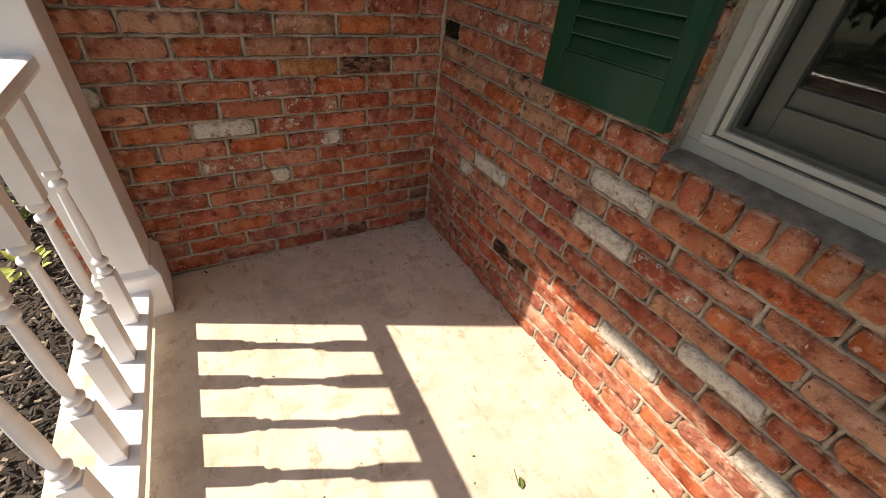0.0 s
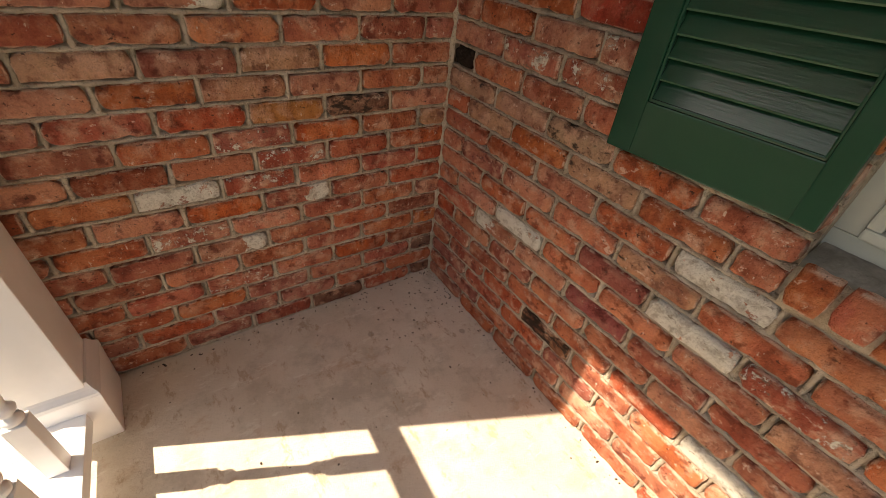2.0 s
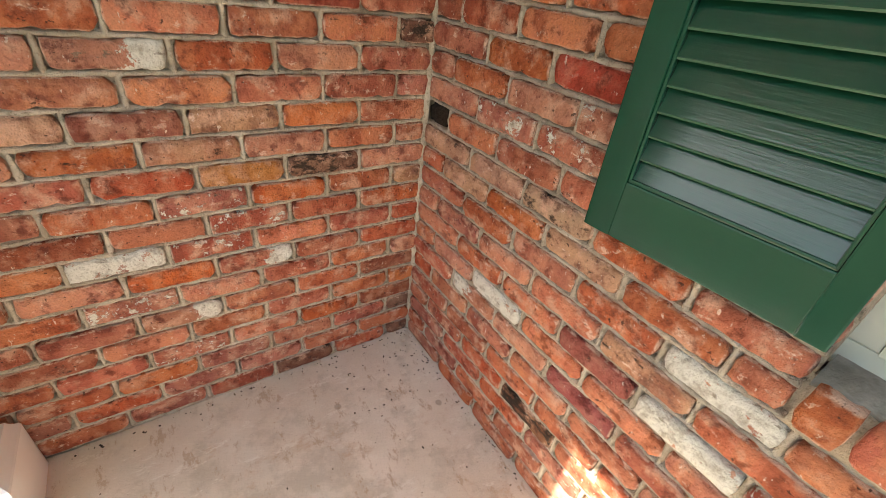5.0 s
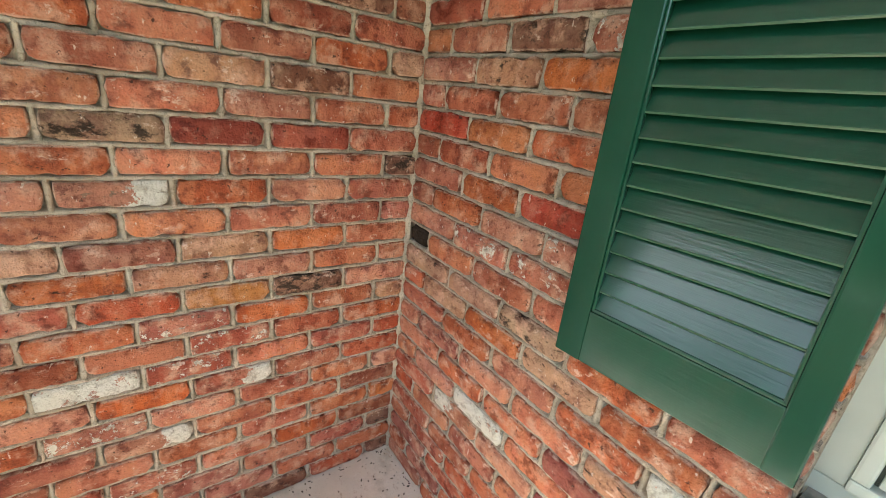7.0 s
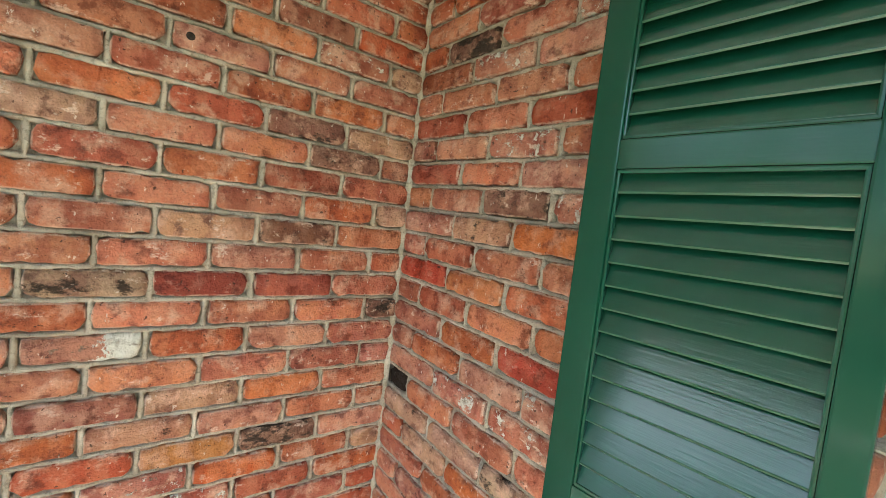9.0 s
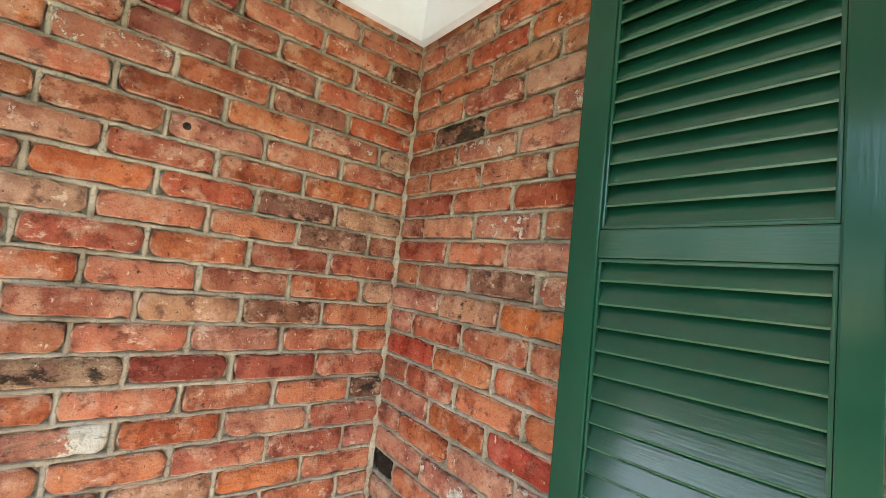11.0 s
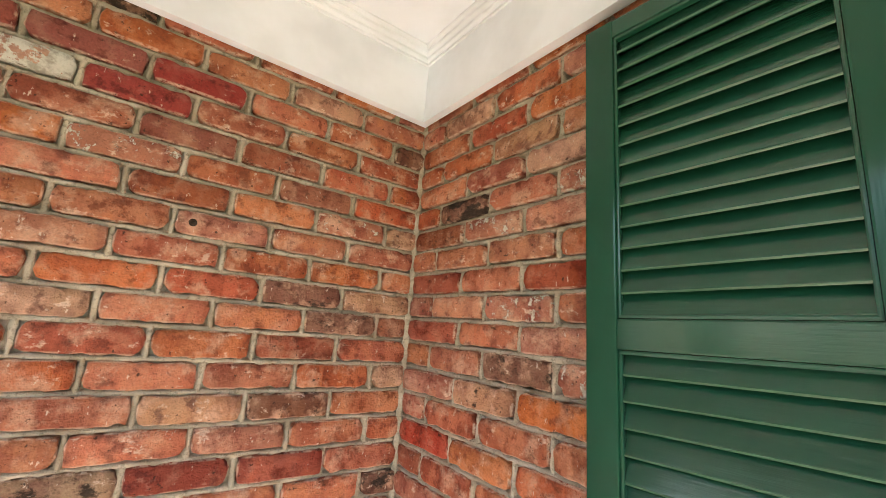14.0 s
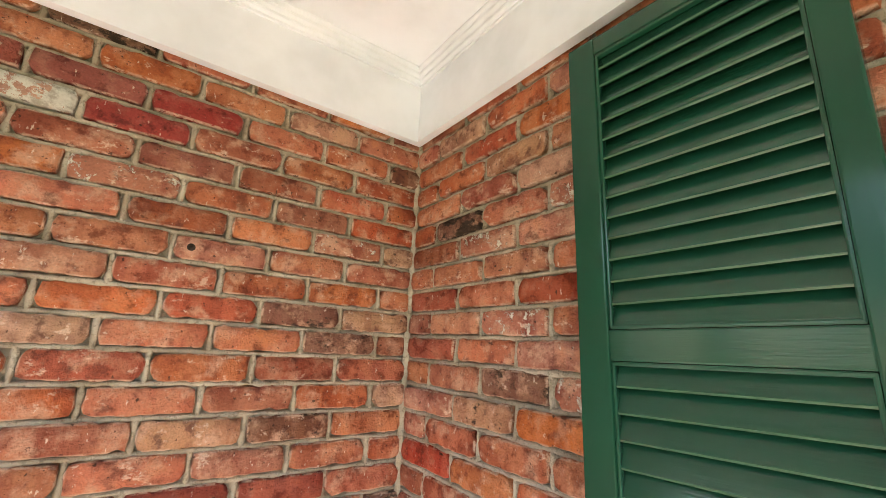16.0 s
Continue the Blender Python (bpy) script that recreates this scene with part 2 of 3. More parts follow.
def island_material(name, tones, rough=0.9):
    """Each loose piece takes its own shade."""
    m = Mat(name, rough)
    rnd = m.node("ShaderNodeNewGeometry").outputs["Random Per Island"]
    col = m.mix(m.ramp(rnd, 0.0, 0.6), tones[0], tones[1])
    col = m.mix(m.ramp(rnd, 0.86, 0.9), col, tones[2])
    n = m.noise(m.coords(), 160.0, 4.0)
    return m.done(m.mix(m.ramp(n, 0.4, 0.7, 0.0, 0.4), col, tones[0]), None, m.bump(n, 0.5, 0.003))


MULCH = island_material("bark_chips", ((0.022, 0.019, 0.017), (0.075, 0.062, 0.052), (0.30, 0.25, 0.19)))
LEAF = island_material("leaves", ((0.05, 0.11, 0.02), (0.13, 0.22, 0.04), (0.30, 0.34, 0.08)), 0.5)
WOODS = island_material("woodland_leaves", ((0.025, 0.05, 0.012), (0.06, 0.10, 0.025), (0.12, 0.15, 0.04)), 0.6)
DEBRIS = island_material("floor_debris", ((0.03, 0.022, 0.016), (0.08, 0.055, 0.035), (0.2, 0.15, 0.09)))


# ---- mesh helpers ----
def box(bm, lo, hi, bevel=0.0):
    verts = bmesh.ops.create_cube(bm, size=1.0)["verts"]
    for v in verts:
        v.co = Vector([lo[i] + (v.co[i] + 0.5) * (hi[i] - lo[i]) for i in range(3)])
    if bevel:
        edges = {e for v in verts for e in v.link_edges}
        bmesh.ops.bevel(bm, geom=list(edges), offset=bevel, segments=2, affect="EDGES", profile=0.6)
    return bm


def boxed(lo, hi, bevel=0.0):
    return box(bmesh.new(), lo, hi, bevel)


def lathe(profile, sides=20):
    """A turned piece round the z axis from (radius, height) steps."""
    bm = bmesh.new()
    rings = []
    for r, z in profile:
        rings.append([bm.verts.new((r * math.cos(2 * math.pi * i / sides), r * math.sin(2 * math.pi * i / sides), z)) for i in range(sides)])
    for a, b in zip(rings, rings[1:]):
        for i in range(sides):
            f = bm.faces.new((a[i], a[(i + 1) % sides], b[(i + 1) % sides], b[i]))
            f.smooth = True
    bm.faces.new(rings[0][::-1])
    bm.faces.new(rings[-1])
    return bm


def extrude_profile(points, axis, start, end):
    """A closed outline (a, z) drawn along y (axis 'y', a is x) or x (axis 'x', a is y). start and end may depend on a."""
    bm = bmesh.new()
    at = (lambda a, s, z: (a, s, z)) if axis == "y" else (lambda a, s, z: (s, a, z))
    one = [bm.verts.new(at(a, start(a), z)) for a, z in points]
    two = [bm.verts.new(at(a, end(a), z)) for a, z in points]
    n = len(points)
    for i in range(n):
        bm.faces.new((one[i], one[(i + 1) % n], two[(i + 1) % n], two[i]))
    bm.faces.new(one[::-1])
    bm.faces.new(two)
    bmesh.ops.recalc_face_normals(bm, faces=bm.faces)
    return bm


def mesh_of(name, bm, material):
    me = bpy.data.meshes.new(name)
    bm.to_mesh(me)
    bm.free()
    if material:
        me.materials.append(material)
    return me


def part(name, bm, material, parent, label=""):
    ob = new(name, mesh_of(name, bm, material))
    ob.parent = parent
    if label:
        ob["label"] = label
    return ob


def thing(name, bm, material, label="", category="", group="", kind=""):
    ob = new(name, mesh_of(name, bm, material) if bm else None)
    return tagged(ob, label, category, group, kind)


# ---- plan ----
WALL_END = -1.432          # free end of the north wall
OPEN_Y0, OPEN_Y1 = -1.064, -2.029   # window opening in the east wall
OPEN_Z0, OPEN_Z1 = 0.812, 2.168
SOUTH = -2.6
FRIEZE_Z, CEIL_Z = 2.162, 2.410
MORTAR_BACK = 0.024
SKEW = 0.046               # the porch widens away from the north wall


def bed(k):
    """Height of bed joint k."""
    if k <= 13:
        return -0.0112 + 0.0668 * k
    if k <= 22:
        return 0.857 + 0.0696 * (k - 13)
    return 1.483 + 0.0661 * (k - 22)


def run_out(u, z):
    """The upper courses of the north wall climb a little away from the corner."""
    return 0.022 * max(0.0, z - 1.55) * u


def floor_z(x):
    return -0.004 + 0.019 * x


# ---- structure ----
ground = thing("ground", boxed((-400, -400, -0.6), (400, 400, -0.165)), LAWN, "dry mown lawn round the house", "ground", kind="structure")
slab = bmesh.new()
box(slab, (-1.452, SOUTH, -0.17), (0.02, 0.02, 0.0), 0.012)
for v in slab.verts:
    if v.co.x < -1.0:
        v.co.x += 0.020 + SKEW * v.co.y
    if v.co.z > -0.08:
        v.co.z += floor_z(v.co.x)
thing("floor", slab, CONCRETE, "stained beige concrete porch slab in patchy sun", "floor", kind="structure")

bm = boxed((WALL_END + 0.020, MORTAR_BACK, -0.3), (0.25, 1.6, 2.9))
wall_north = thing("wall_north", bm, MORTAR, "weathered red brick wall with grey mortar joints", "wall", kind="structure")
bm = bmesh.new()
box(bm, (MORTAR_BACK, OPEN_Y0, -0.3), (0.25, MORTAR_BACK, 2.9))
box(bm, (MORTAR_BACK, OPEN_Y1, -0.3), (0.25, OPEN_Y0, OPEN_Z0))
box(bm, (MORTAR_BACK, OPEN_Y1, OPEN_Z1), (0.25, OPEN_Y0, 2.9))
box(bm, (MORTAR_BACK, -3.4, -0.3), (0.25, OPEN_Y1, 2.9))
wall_east = thing("wall_east", bm, MORTAR, "weathered red brick house wall with grey mortar", "wall", kind="structure")

thing("ceiling", boxed((-1.2, SOUTH, CEIL_Z), (0.02, 0.02, CEIL_Z + 0.03)), CEILING_COOLED, "white painted porch ceiling, tinted blue against warm bounce", "ceiling", kind="structure")
thing("roof", boxed((-1.75, SOUTH - 0.3, 2.48), (0.6, 1.6, 2.6)), SHINGLE, "dark felt porch roof over the eave", "roof", kind="structure")
thing("porch_beam", boxed((-1.400, SOUTH, FRIEZE_Z), (-1.190, -0.006, 2.48), 0.006), WHITE, "white boxed porch beam on the column", "beam", kind="structure")
thing("eave_soffit", boxed((-1.70, SOUTH - 0.3, 2.290), (-1.400, 1.5, 2.310)), WHITE, "white eave soffit board", "soffit", kind="structure")
thing("fascia", boxed((-1.73, SOUTH - 0.3, 2.272), (-1.70, 1.5, 2.48), 0.004), WHITE, "white fascia board along the eave", "fascia", kind="structure")

# frieze boards with a stepped crown under the ceiling, mitred in the corner
FR = 0.022
CROWN = [(0.0, FRIEZE_Z), (FR + 0.003, FRIEZE_Z), (FR + 0.003, FRIEZE_Z + 0.008), (FR, FRIEZE_Z + 0.010), (FR, 2.360), (FR + 0.007, 2.360), (FR + 0.007, 2.367),
         (FR + 0.011, 2.368), (FR + 0.016, 2.373), (FR + 0.016, 2.381), (FR + 0.020, 2.382), (FR + 0.026, 2.388), (FR + 0.026, 2.397),
         (FR + 0.030, 2.398), (FR + 0.036, 2.404), (FR + 0.036, CEIL_Z), (0.0, CEIL_Z)]
north = [(-0.005 - a, z) for a, z in CROWN]
bm = extrude_profile(north, "x", lambda a: -1.190, lambda a: a)
for v in bm.verts:
    if v.co.z < 2.3:
        v.co.z += run_out(-v.co.x, v.co.z)
thing("frieze_north", bm, CEILING_COOLED,
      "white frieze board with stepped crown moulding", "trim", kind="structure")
thing("frieze_east", extrude_profile(north, "y", lambda a: SOUTH, lambda a: a), CEILING_COOLED,
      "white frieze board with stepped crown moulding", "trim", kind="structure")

# room added behind the window; near-black wall colour stands for its dimness
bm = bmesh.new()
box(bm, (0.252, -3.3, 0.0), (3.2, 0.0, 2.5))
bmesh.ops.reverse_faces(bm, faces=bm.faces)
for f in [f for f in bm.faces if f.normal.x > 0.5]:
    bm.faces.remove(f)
thing("room_inside", bm, ROOM_DIM, "added room behind the window, dimness in its wall colour", "room", kind="structure")

# ---- window ----
window = thing("window_1", None, None, "grey white window with dark double glass", "window", kind="structure")


def frame_ring(name, inset, depth, width, material, parent, bevel=0.003, label=""):
    """Four bars of a window frame. inset: from the opening's edge; depth: (x0, x1)."""
    y0, y1 = OPEN_Y0 - inset, OPEN_Y1 + inset
    z0, z1 = 0.836 + inset, OPEN_Z1 - inset
    x0, x1 = depth
    for lo, hi in (((x0, y1, z0), (x1, y0, z0 + width)), ((x0, y1, z1 - width), (x1, y0, z1)),
                   ((x0, y0 - width, z0 + width), (x1, y0, z1 - width)), ((x0, y1, z0 + width), (x1, y1 + width, z1 - width))):
        part(name, boxed(lo, hi, bevel), material, parent, label)


frame_ring("casing", -0.012, (0.052, 0.13), 0.047, VINYL, window)
frame_ring("casing_bead", 0.035, (0.043, 0.13), 0.021, VINYL, window, 0.004)
frame_ring("groove", 0.056, (0.062, 0.13), 0.005, SASH_SHADED, window, 0.001)
frame_ring("track", 0.061, (0.050, 0.13), 0.014, VINYL, window, 0.002)
frame_ring("jamb", 0.075, (0.064, 0.135), 0.010, SASH_SHADED, window, 0.001)
SY0, SY1 = -1.155, OPEN_Y1 + 0.046
for lo, hi in (((0.096, SY0 - 0.044, 0.914), (0.135, SY0, OPEN_Z1 - 0.05)), ((0.096, SY1, 0.914), (0.135, SY1 + 0.044, OPEN_Z1 - 0.05)),
               ((0.094, SY1 + 0.044, 0.914), (0.135, SY0 - 0.044, 0.980)), ((0.104, SY1 + 0.044, 0.980), (0.135, SY0 - 0.044, 1.017)),
               ((0.096, SY1 + 0.044, OPEN_Z1 - 0.12), (0.135, SY0 - 0.044, OPEN_Z1 - 0.05))):
    part("sash_bar", boxed(lo, hi, 0.003), SASH_SHADED, window, "grey sash bar with recess shade in its colour")
pane = part("pane", boxed((0.112, SY1 + 0.044, 1.017), (0.116, SY0 - 0.044, OPEN_Z1 - 0.12)), GLASS, window, "dark reflecting glass pane")
pane.visible_shadow = False

# mortar wash and rowlock bricks of the sill
bm = extrude_profile([(0.010, 0.72), (-0.001, 0.735), (-0.001, 0.812), (0.008, 0.822), (0.02, 0.72)], "y", lambda a: OPEN_Y1, lambda a: -1.072)
window_sill = thing("window_sill", bm, MORTAR, "rowlock brick sill with grey mortar wash", "window sill", kind="structure")
bm = bmesh.new()
wash_rng = random.Random(31)
steps = 60
rows = []
for i in range(steps + 1):
    y = -1.068 + (OPEN_Y1 + 1.068) * i / steps
    j = wash_rng.uniform(-0.006, 0.008)
    rows.append([bm.verts.new((x + (j if n < 3 else 0), y, z + wash_rng.uniform(-0.0015, 0.0015))) for n, (x, z) in enumerate(
        ((-0.004, 0.812), (-0.008, 0.824), (0.002, 0.832), (0.014, 0.838), (0.03, 0.842), (0.12, 0.846)))])
for a, b in zip(rows, rows[1:]):
    for n in range(5):
        bm.faces.new((a[n], b[n], b[n + 1], a[n + 1])).smooth = True
bmesh.ops.recalc_face_normals(bm, faces=bm.faces)
part("mortar_wash", bm, CEMENT, window_sill, "smeared dark grey cement wash")

# ---- louvred shutter ----
SH_Y0, SH_Y1, SH_Z0, SH_Z1 = -0.664, -1.051, 0.878, 2.103
SH_F, SH_B = -0.045, -0.004
shutter = thing("window_shutter", None, None, "dark green gloss painted wooden louvred shutter on brick wall", "shutter")
STILE_L, STILE_R = 0.054, 0.039
part("stile", boxed((SH_F, SH_Y0 - STILE_L, SH_Z0), (SH_B, SH_Y0, SH_Z1), 0.003), GREEN_UP, shutter)
part("stile", boxed((SH_F, SH_Y1, SH_Z0), (SH_B, SH_Y1 + STILE_R, SH_Z1), 0.003), GREEN_UP, shutter)
IN0, IN1 = SH_Y0 - STILE_L, SH_Y1 + STILE_R
PANELS = ((0.981, 1.515), (1.563, 2.068))
for z0, z1 in ((SH_Z0, 0.981), (1.515, 1.563), (2.068, SH_Z1)):
    part("rail", boxed((SH_F + 0.0015, IN1 - 0.002, z0), (SH_B, IN0 + 0.002, z1), 0.003), GREEN, shutter)
part("backing", boxed((SH_B - 0.004, IN1, 0.985), (SH_B - 0.001, IN0, 2.066)), GREEN, shutter)
SLATS = 14
for (z0, z1), tip, pitch in zip(PANELS, (0.9835, 1.5665), (0.0380, 0.0360)):
    # bead round the panel
    for lo, hi in (((SH_F + 0.003, IN1, z0), (SH_F + 0.016, IN0, z0 + 0.007)), ((SH_F + 0.003, IN1, z1 - 0.007), (SH_F + 0.016, IN0, z1)),
                   ((SH_F + 0.003, IN0 - 0.006, z0), (SH_F + 0.016, IN0, z1)), ((SH_F + 0.003, IN1, z0), (SH_F + 0.016, IN1 + 0.006, z1))):
        part("bead", boxed(lo, hi, 0.0025), GREEN, shutter)
    bm = extrude_profile([(-0.0255, 0.0006), (-0.0248, 0.0026), (-0.0228, 0.0036), (0.024, 0.0036), (0.024, -0.0006), (-0.0235, -0.0006)], "y",
                         lambda a: IN1 + 0.003, lambda a: IN0 - 0.003)
    # slats lean out at the foot
    bmesh.ops.rotate(bm, verts=bm.verts, cent=(0, 0, 0), matrix=Matrix.Rotation(radians(-66), 3, "Y"))
    slat = mesh_of("slat", bm, GREEN)
    bm = extrude_profile([(-0.0261, 0.0008), (-0.0252, 0.0029), (-0.0240, 0.0036), (-0.0250, 0.0004)], "y", lambda a: IN1 + 0.004, lambda a: IN0 - 0.004)
    bmesh.ops.rotate(bm, verts=bm.verts, cent=(0, 0, 0), matrix=Matrix.Rotation(radians(-66), 3, "Y"))
    lip_mesh = mesh_of("slat_lip", bm, GREEN_EDGE)
    for i in range(SLATS):
        ob = new("slat", slat)
        ob.parent = shutter
        tilt = radians(-0.45 + random.uniform(-0.12, 0.12))
        ob.location = (SH_F + 0.0180, 0, tip + pitch * i + 0.0233 + 0.865 * math.sin(tilt))
        ob.rotation_euler = (tilt, 0, 0)
        lip = new("slat_lip", lip_mesh)
        lip.parent = ob

hang = Matrix.Translation((0, -0.865, 1.35))
shutter.matrix_world = Matrix.Translation((-0.006, 0, 0)) @ hang @ Matrix.Rotation(radians(3.0), 4, "Z") @ Matrix.Rotation(radians(-1.05), 4, "X") @ hang.inverted()

# ---- porch column ----
column = thing("porch_column", None, None, "white painted square porch column on moulded base", "column")
fz = floor_z(-1.24) - 0.004
shaft = part("shaft", boxed((-0.152, -0.168, fz + 0.17), (0.0, 0.0, FRIEZE_Z), 0.004), WHITE, column)
shaft.matrix_world = Matrix.Translation((-1.160, -0.022, 0.0)) @ Matrix.Rotation(radians(-2.0), 4, "Y")
part("plinth", boxed((-1.338, -0.207, fz), (-1.142, -0.003, fz + 0.182), 0.003), WHITE, column)
bm = bmesh.new()
lower = [(-1.338, -0.207), (-1.142, -0.207), (-1.142, -0.003), (-1.338, -0.003)]
upper = [(-1.316, -0.185), (-1.161, -0.185), (-1.161, -0.020), (-1.316, -0.020)]
rings = []
for s, h in ((0.0, 0.182), (0.10, 0.190), (0.30, 0.194), (0.62, 0.202), (0.85, 0.212), (1.0, 0.220)):
    rings.append([bm.verts.new((a[0] * (1 - s) + b[0] * s, a[1] * (1 - s) + b[1] * s, fz + h)) for a, b in zip(lower, upper)])
for a, b in zip(rings, rings[1:]):
    for i in range(4):
        bm.faces.new((a[i], a[(i + 1) % 4], b[(i + 1) % 4], b[i]))
bm.faces.new(rings[-1])
bm.faces.new(rings[0][::-1])
part("base_moulding", bm, WHITE, column)

# ---- railing ----
railing = thing("porch_railing", None, None, "white painted wooden porch railing with turned balusters", "railing")
RX = -1.239
BOT_Z0, BOT_Z1, TOP_Z0, TOP_Z1 = 0.056, 0.100, 0.808, 0.856
part("bottom_rail", boxed((RX - 0.046, SOUTH + 0.3, BOT_Z0), (RX + 0.046, -0.204, BOT_Z1), 0.004), WHITE, railing)
bm = bmesh.new()
box(bm, (RX - 0.030, SOUTH + 0.3, TOP_Z1 - 0.038), (RX + 0.034, -0.176, TOP_Z1), 0.011)
box(bm, (RX - 0.016, SOUTH + 0.3, TOP_Z0), (RX + 0.016, -0.176, TOP_Z1 - 0.034), 0.002)
part("handrail", bm, WHITE, railing)
H = TOP_Z0 - BOT_Z1
PROFILE = [(0.0115, 0.195), (0.0185, 0.200), (0.0205, 0.207), (0.0185, 0.214), (0.0105, 0.220), (0.0115, 0.226), (0.019, 0.233), (0.021, 0.241), (0.0165, 0.249),
           (0.0112, 0.254), (0.0120, 0.262), (0.0140, 0.285), (0.0152, 0.315), (0.0152, 0.340), (0.0142, 0.385), (0.0126, 0.430), (0.0112, 0.462),
           (0.0108, 0.472), (0.0175, 0.478), (0.0195, 0.485), (0.0175, 0.492), (0.0100, 0.498), (0.0112, 0.503), (0.019, 0.509), (0.021, 0.516), (0.018, 0.524), (0.0125, 0.530)]
bm = lathe([(r, z * H / 0.70) for r, z in PROFILE], 20)
box(bm, (-0.021, -0.021, 0.0), (0.021, 0.021, 0.196 * H / 0.70), 0.003)
box(bm, (-0.021, -0.021, 0.529 * H / 0.70), (0.021, 0.021, H), 0.003)
baluster = mesh_of("baluster", bm, WHITE)
for i in range(12):
    ob = new("baluster", baluster)
    ob.parent = railing
    ob.location = (RX, -0.336 - 0.1585 * i, BOT_Z1)
foot = mesh_of("rail_foot", boxed((-0.03, -0.03, 0.0), (0.03, 0.03, BOT_Z0 + 0.03), 0.003), WHITE)
for y in (-2.0,):
    ob = new("rail_foot", foot)
    ob.parent = railing
    ob.location = (RX, y, floor_z(RX) - 0.003)
turn = Matrix.Translation((RX, -0.336, BOT_Z0))
railing.matrix_world = turn @ Matrix.Rotation(-math.atan(SKEW), 4, "Z") @ Matrix.Rotation(radians(-1.5), 4, "Y") @ turn.inverted()

# ---- mulch bed beside the porch ----
bm = bmesh.new()
bmesh.ops.create_grid(bm, x_segments=40, y_segments=90, size=0.5)
for v in bm.verts:
    v.co = Vector((-2.13 + v.co.x * 1.4, -0.7 + v.co.y * 5.4, 0.0))
    v.co.z = -0.135 + 0.018 * noise.noise(v.co * 4.0) + 0.008 * noise.noise(v.co * 15.0)
thing("mulch_bed", bm, SOIL, "dark bark mulch bed beside the porch slab", "mulch", kind="stuff")
rng = random.Random(4)
verts, faces = [], []
for i in range(9000):
    x, y = -1.44 - 1.3 * rng.random() ** 1.3, rng.uniform(-2.0, 1.6)
    if x > WALL_END - 0.02 and y > -0.01:
        continue
    z = -0.128 + 0.018 * noise.noise(Vector((x, y, 0)) * 4.0) + rng.uniform(0.0, 0.014)
    ln, wd, th = rng.uniform(0.008, 0.03), rng.uniform(0.003, 0.009), rng.uniform(0.0015, 0.004)
    m = pose(x, y, z, rng.uniform(-28, 28), rng.uniform(-28, 28), rng.uniform(0, 360))
    n = len(verts)
    for sx, sy, sz in ((-1, -1, 0), (1, -0.6, 0), (1.1, 0.7, 0), (-0.9, 1, 0), (-0.9, -0.8, 1), (0.9, -0.5, 1), (1.0, 0.6, 1), (-0.8, 0.8, 1)):
        verts.append(m @ Vector((sx * ln, sy * wd, sz * th)))
    faces += [(n + a, n + b, n + c, n + d) for a, b, c, d in ((4, 5, 6, 7), (0, 1, 5, 4), (1, 2, 6, 5), (2, 3, 7, 6), (3, 0, 4, 7))]
me = bpy.data.meshes.new("bark_chips")
me.from_pydata(verts, [], faces)
me.materials.append(MULCH)
tagged(new("bark_chips", me), "loose dark and pale bark mulch chips", "mulch", kind="stuff")


def leaf(bm, m, size):
    """A folded, pointed leaf."""
    pts = [(0, 0, 0), (0.3, 0.22, 0.05), (0.7, 0.2, 0.03), (1, 0, -0.12), (0.7, -0.2, 0.03), (0.3, -0.22, 0.05), (0.5, 0, -0.03)]
    v = [bm.verts.new(m @ (Vector(p) * size)) for p in pts]
    for a, b in ((0, 1), (1, 2), (2, 3), (3, 4), (4, 5), (5, 0)):
        bm.faces.new((v[6], v[a], v[b]))


def bedding_plant(x, y, leaves, spread, height, size, material, label):
    """Stems fanning from one root, with leaves along them."""
    bm = bmesh.new()
    for i in range(leaves):
        turn = rng.uniform(0, 360)
        r = spread * math.sqrt(rng.random())
        leaf(bm, pose(x + r * math.cos(radians(turn)), y + r * math.sin(radians(turn)), -0.12 + height * rng.uniform(0.15, 1.0), rng.uniform(-25, 25), rng.uniform(-45, 10), turn), size * rng.uniform(0.6, 1.3))
    for i in range(9):
        m = pose(x, y, -0.14, rng.uniform(-35, 35), rng.uniform(-35, 35), 0)
        bmesh.ops.create_cone(bm, segments=6, radius1=0.004, radius2=0.002, depth=height, matrix=m @ Matrix.Translation((0, 0, height / 2)))
    thing("bedding_plant", bm, material, label, "plant")


PALE_LEAF = island_material("pale_leaves", ((0.22, 0.30, 0.05), (0.42, 0.46, 0.12), (0.60, 0.56, 0.20)), 0.5)
bedding_plant(-1.658, 0.343, 26, 0.06, 0.09, 0.055, PALE_LEAF, "small lime green leafy plant in dark mulch")
bedding_plant(-1.76, 0.80, 60, 0.12, 0.22, 0.07, LEAF, "dark green leafy shrub with bare stems")

# ---- woods beyond the lawn ----
wood_rng = random.Random(12)
verts, faces = [], []
for i in range(14000):
    y = wood_rng.uniform(-40, 40)
    top = 5.6 + 1.6 * math.sin(y * 0.35) + 1.2 * math.sin(y * 0.83 + 1.0)
    p = Vector((-15 + wood_rng.gauss(0, 1.4), y, wood_rng.uniform(0.0, 1.0) ** 0.8 * top))
    m = Matrix.Translation(p) @ pose(0, 0, 0, wood_rng.uniform(0, 360), wood_rng.uniform(0, 360), wood_rng.uniform(0, 360))
    w = wood_rng.uniform(0.16, 0.42)
    n = len(verts)
    verts += [m @ Vector(q) for q in ((-w, 0, 0), (0, -w * 0.5, 0.03), (w, 0, 0), (0, w * 0.5, 0.03))]
    faces.append((n, n + 1, n + 2, n + 3))
me = bpy.data.meshes.new("far_woods")
me.from_pydata(verts, [], faces)
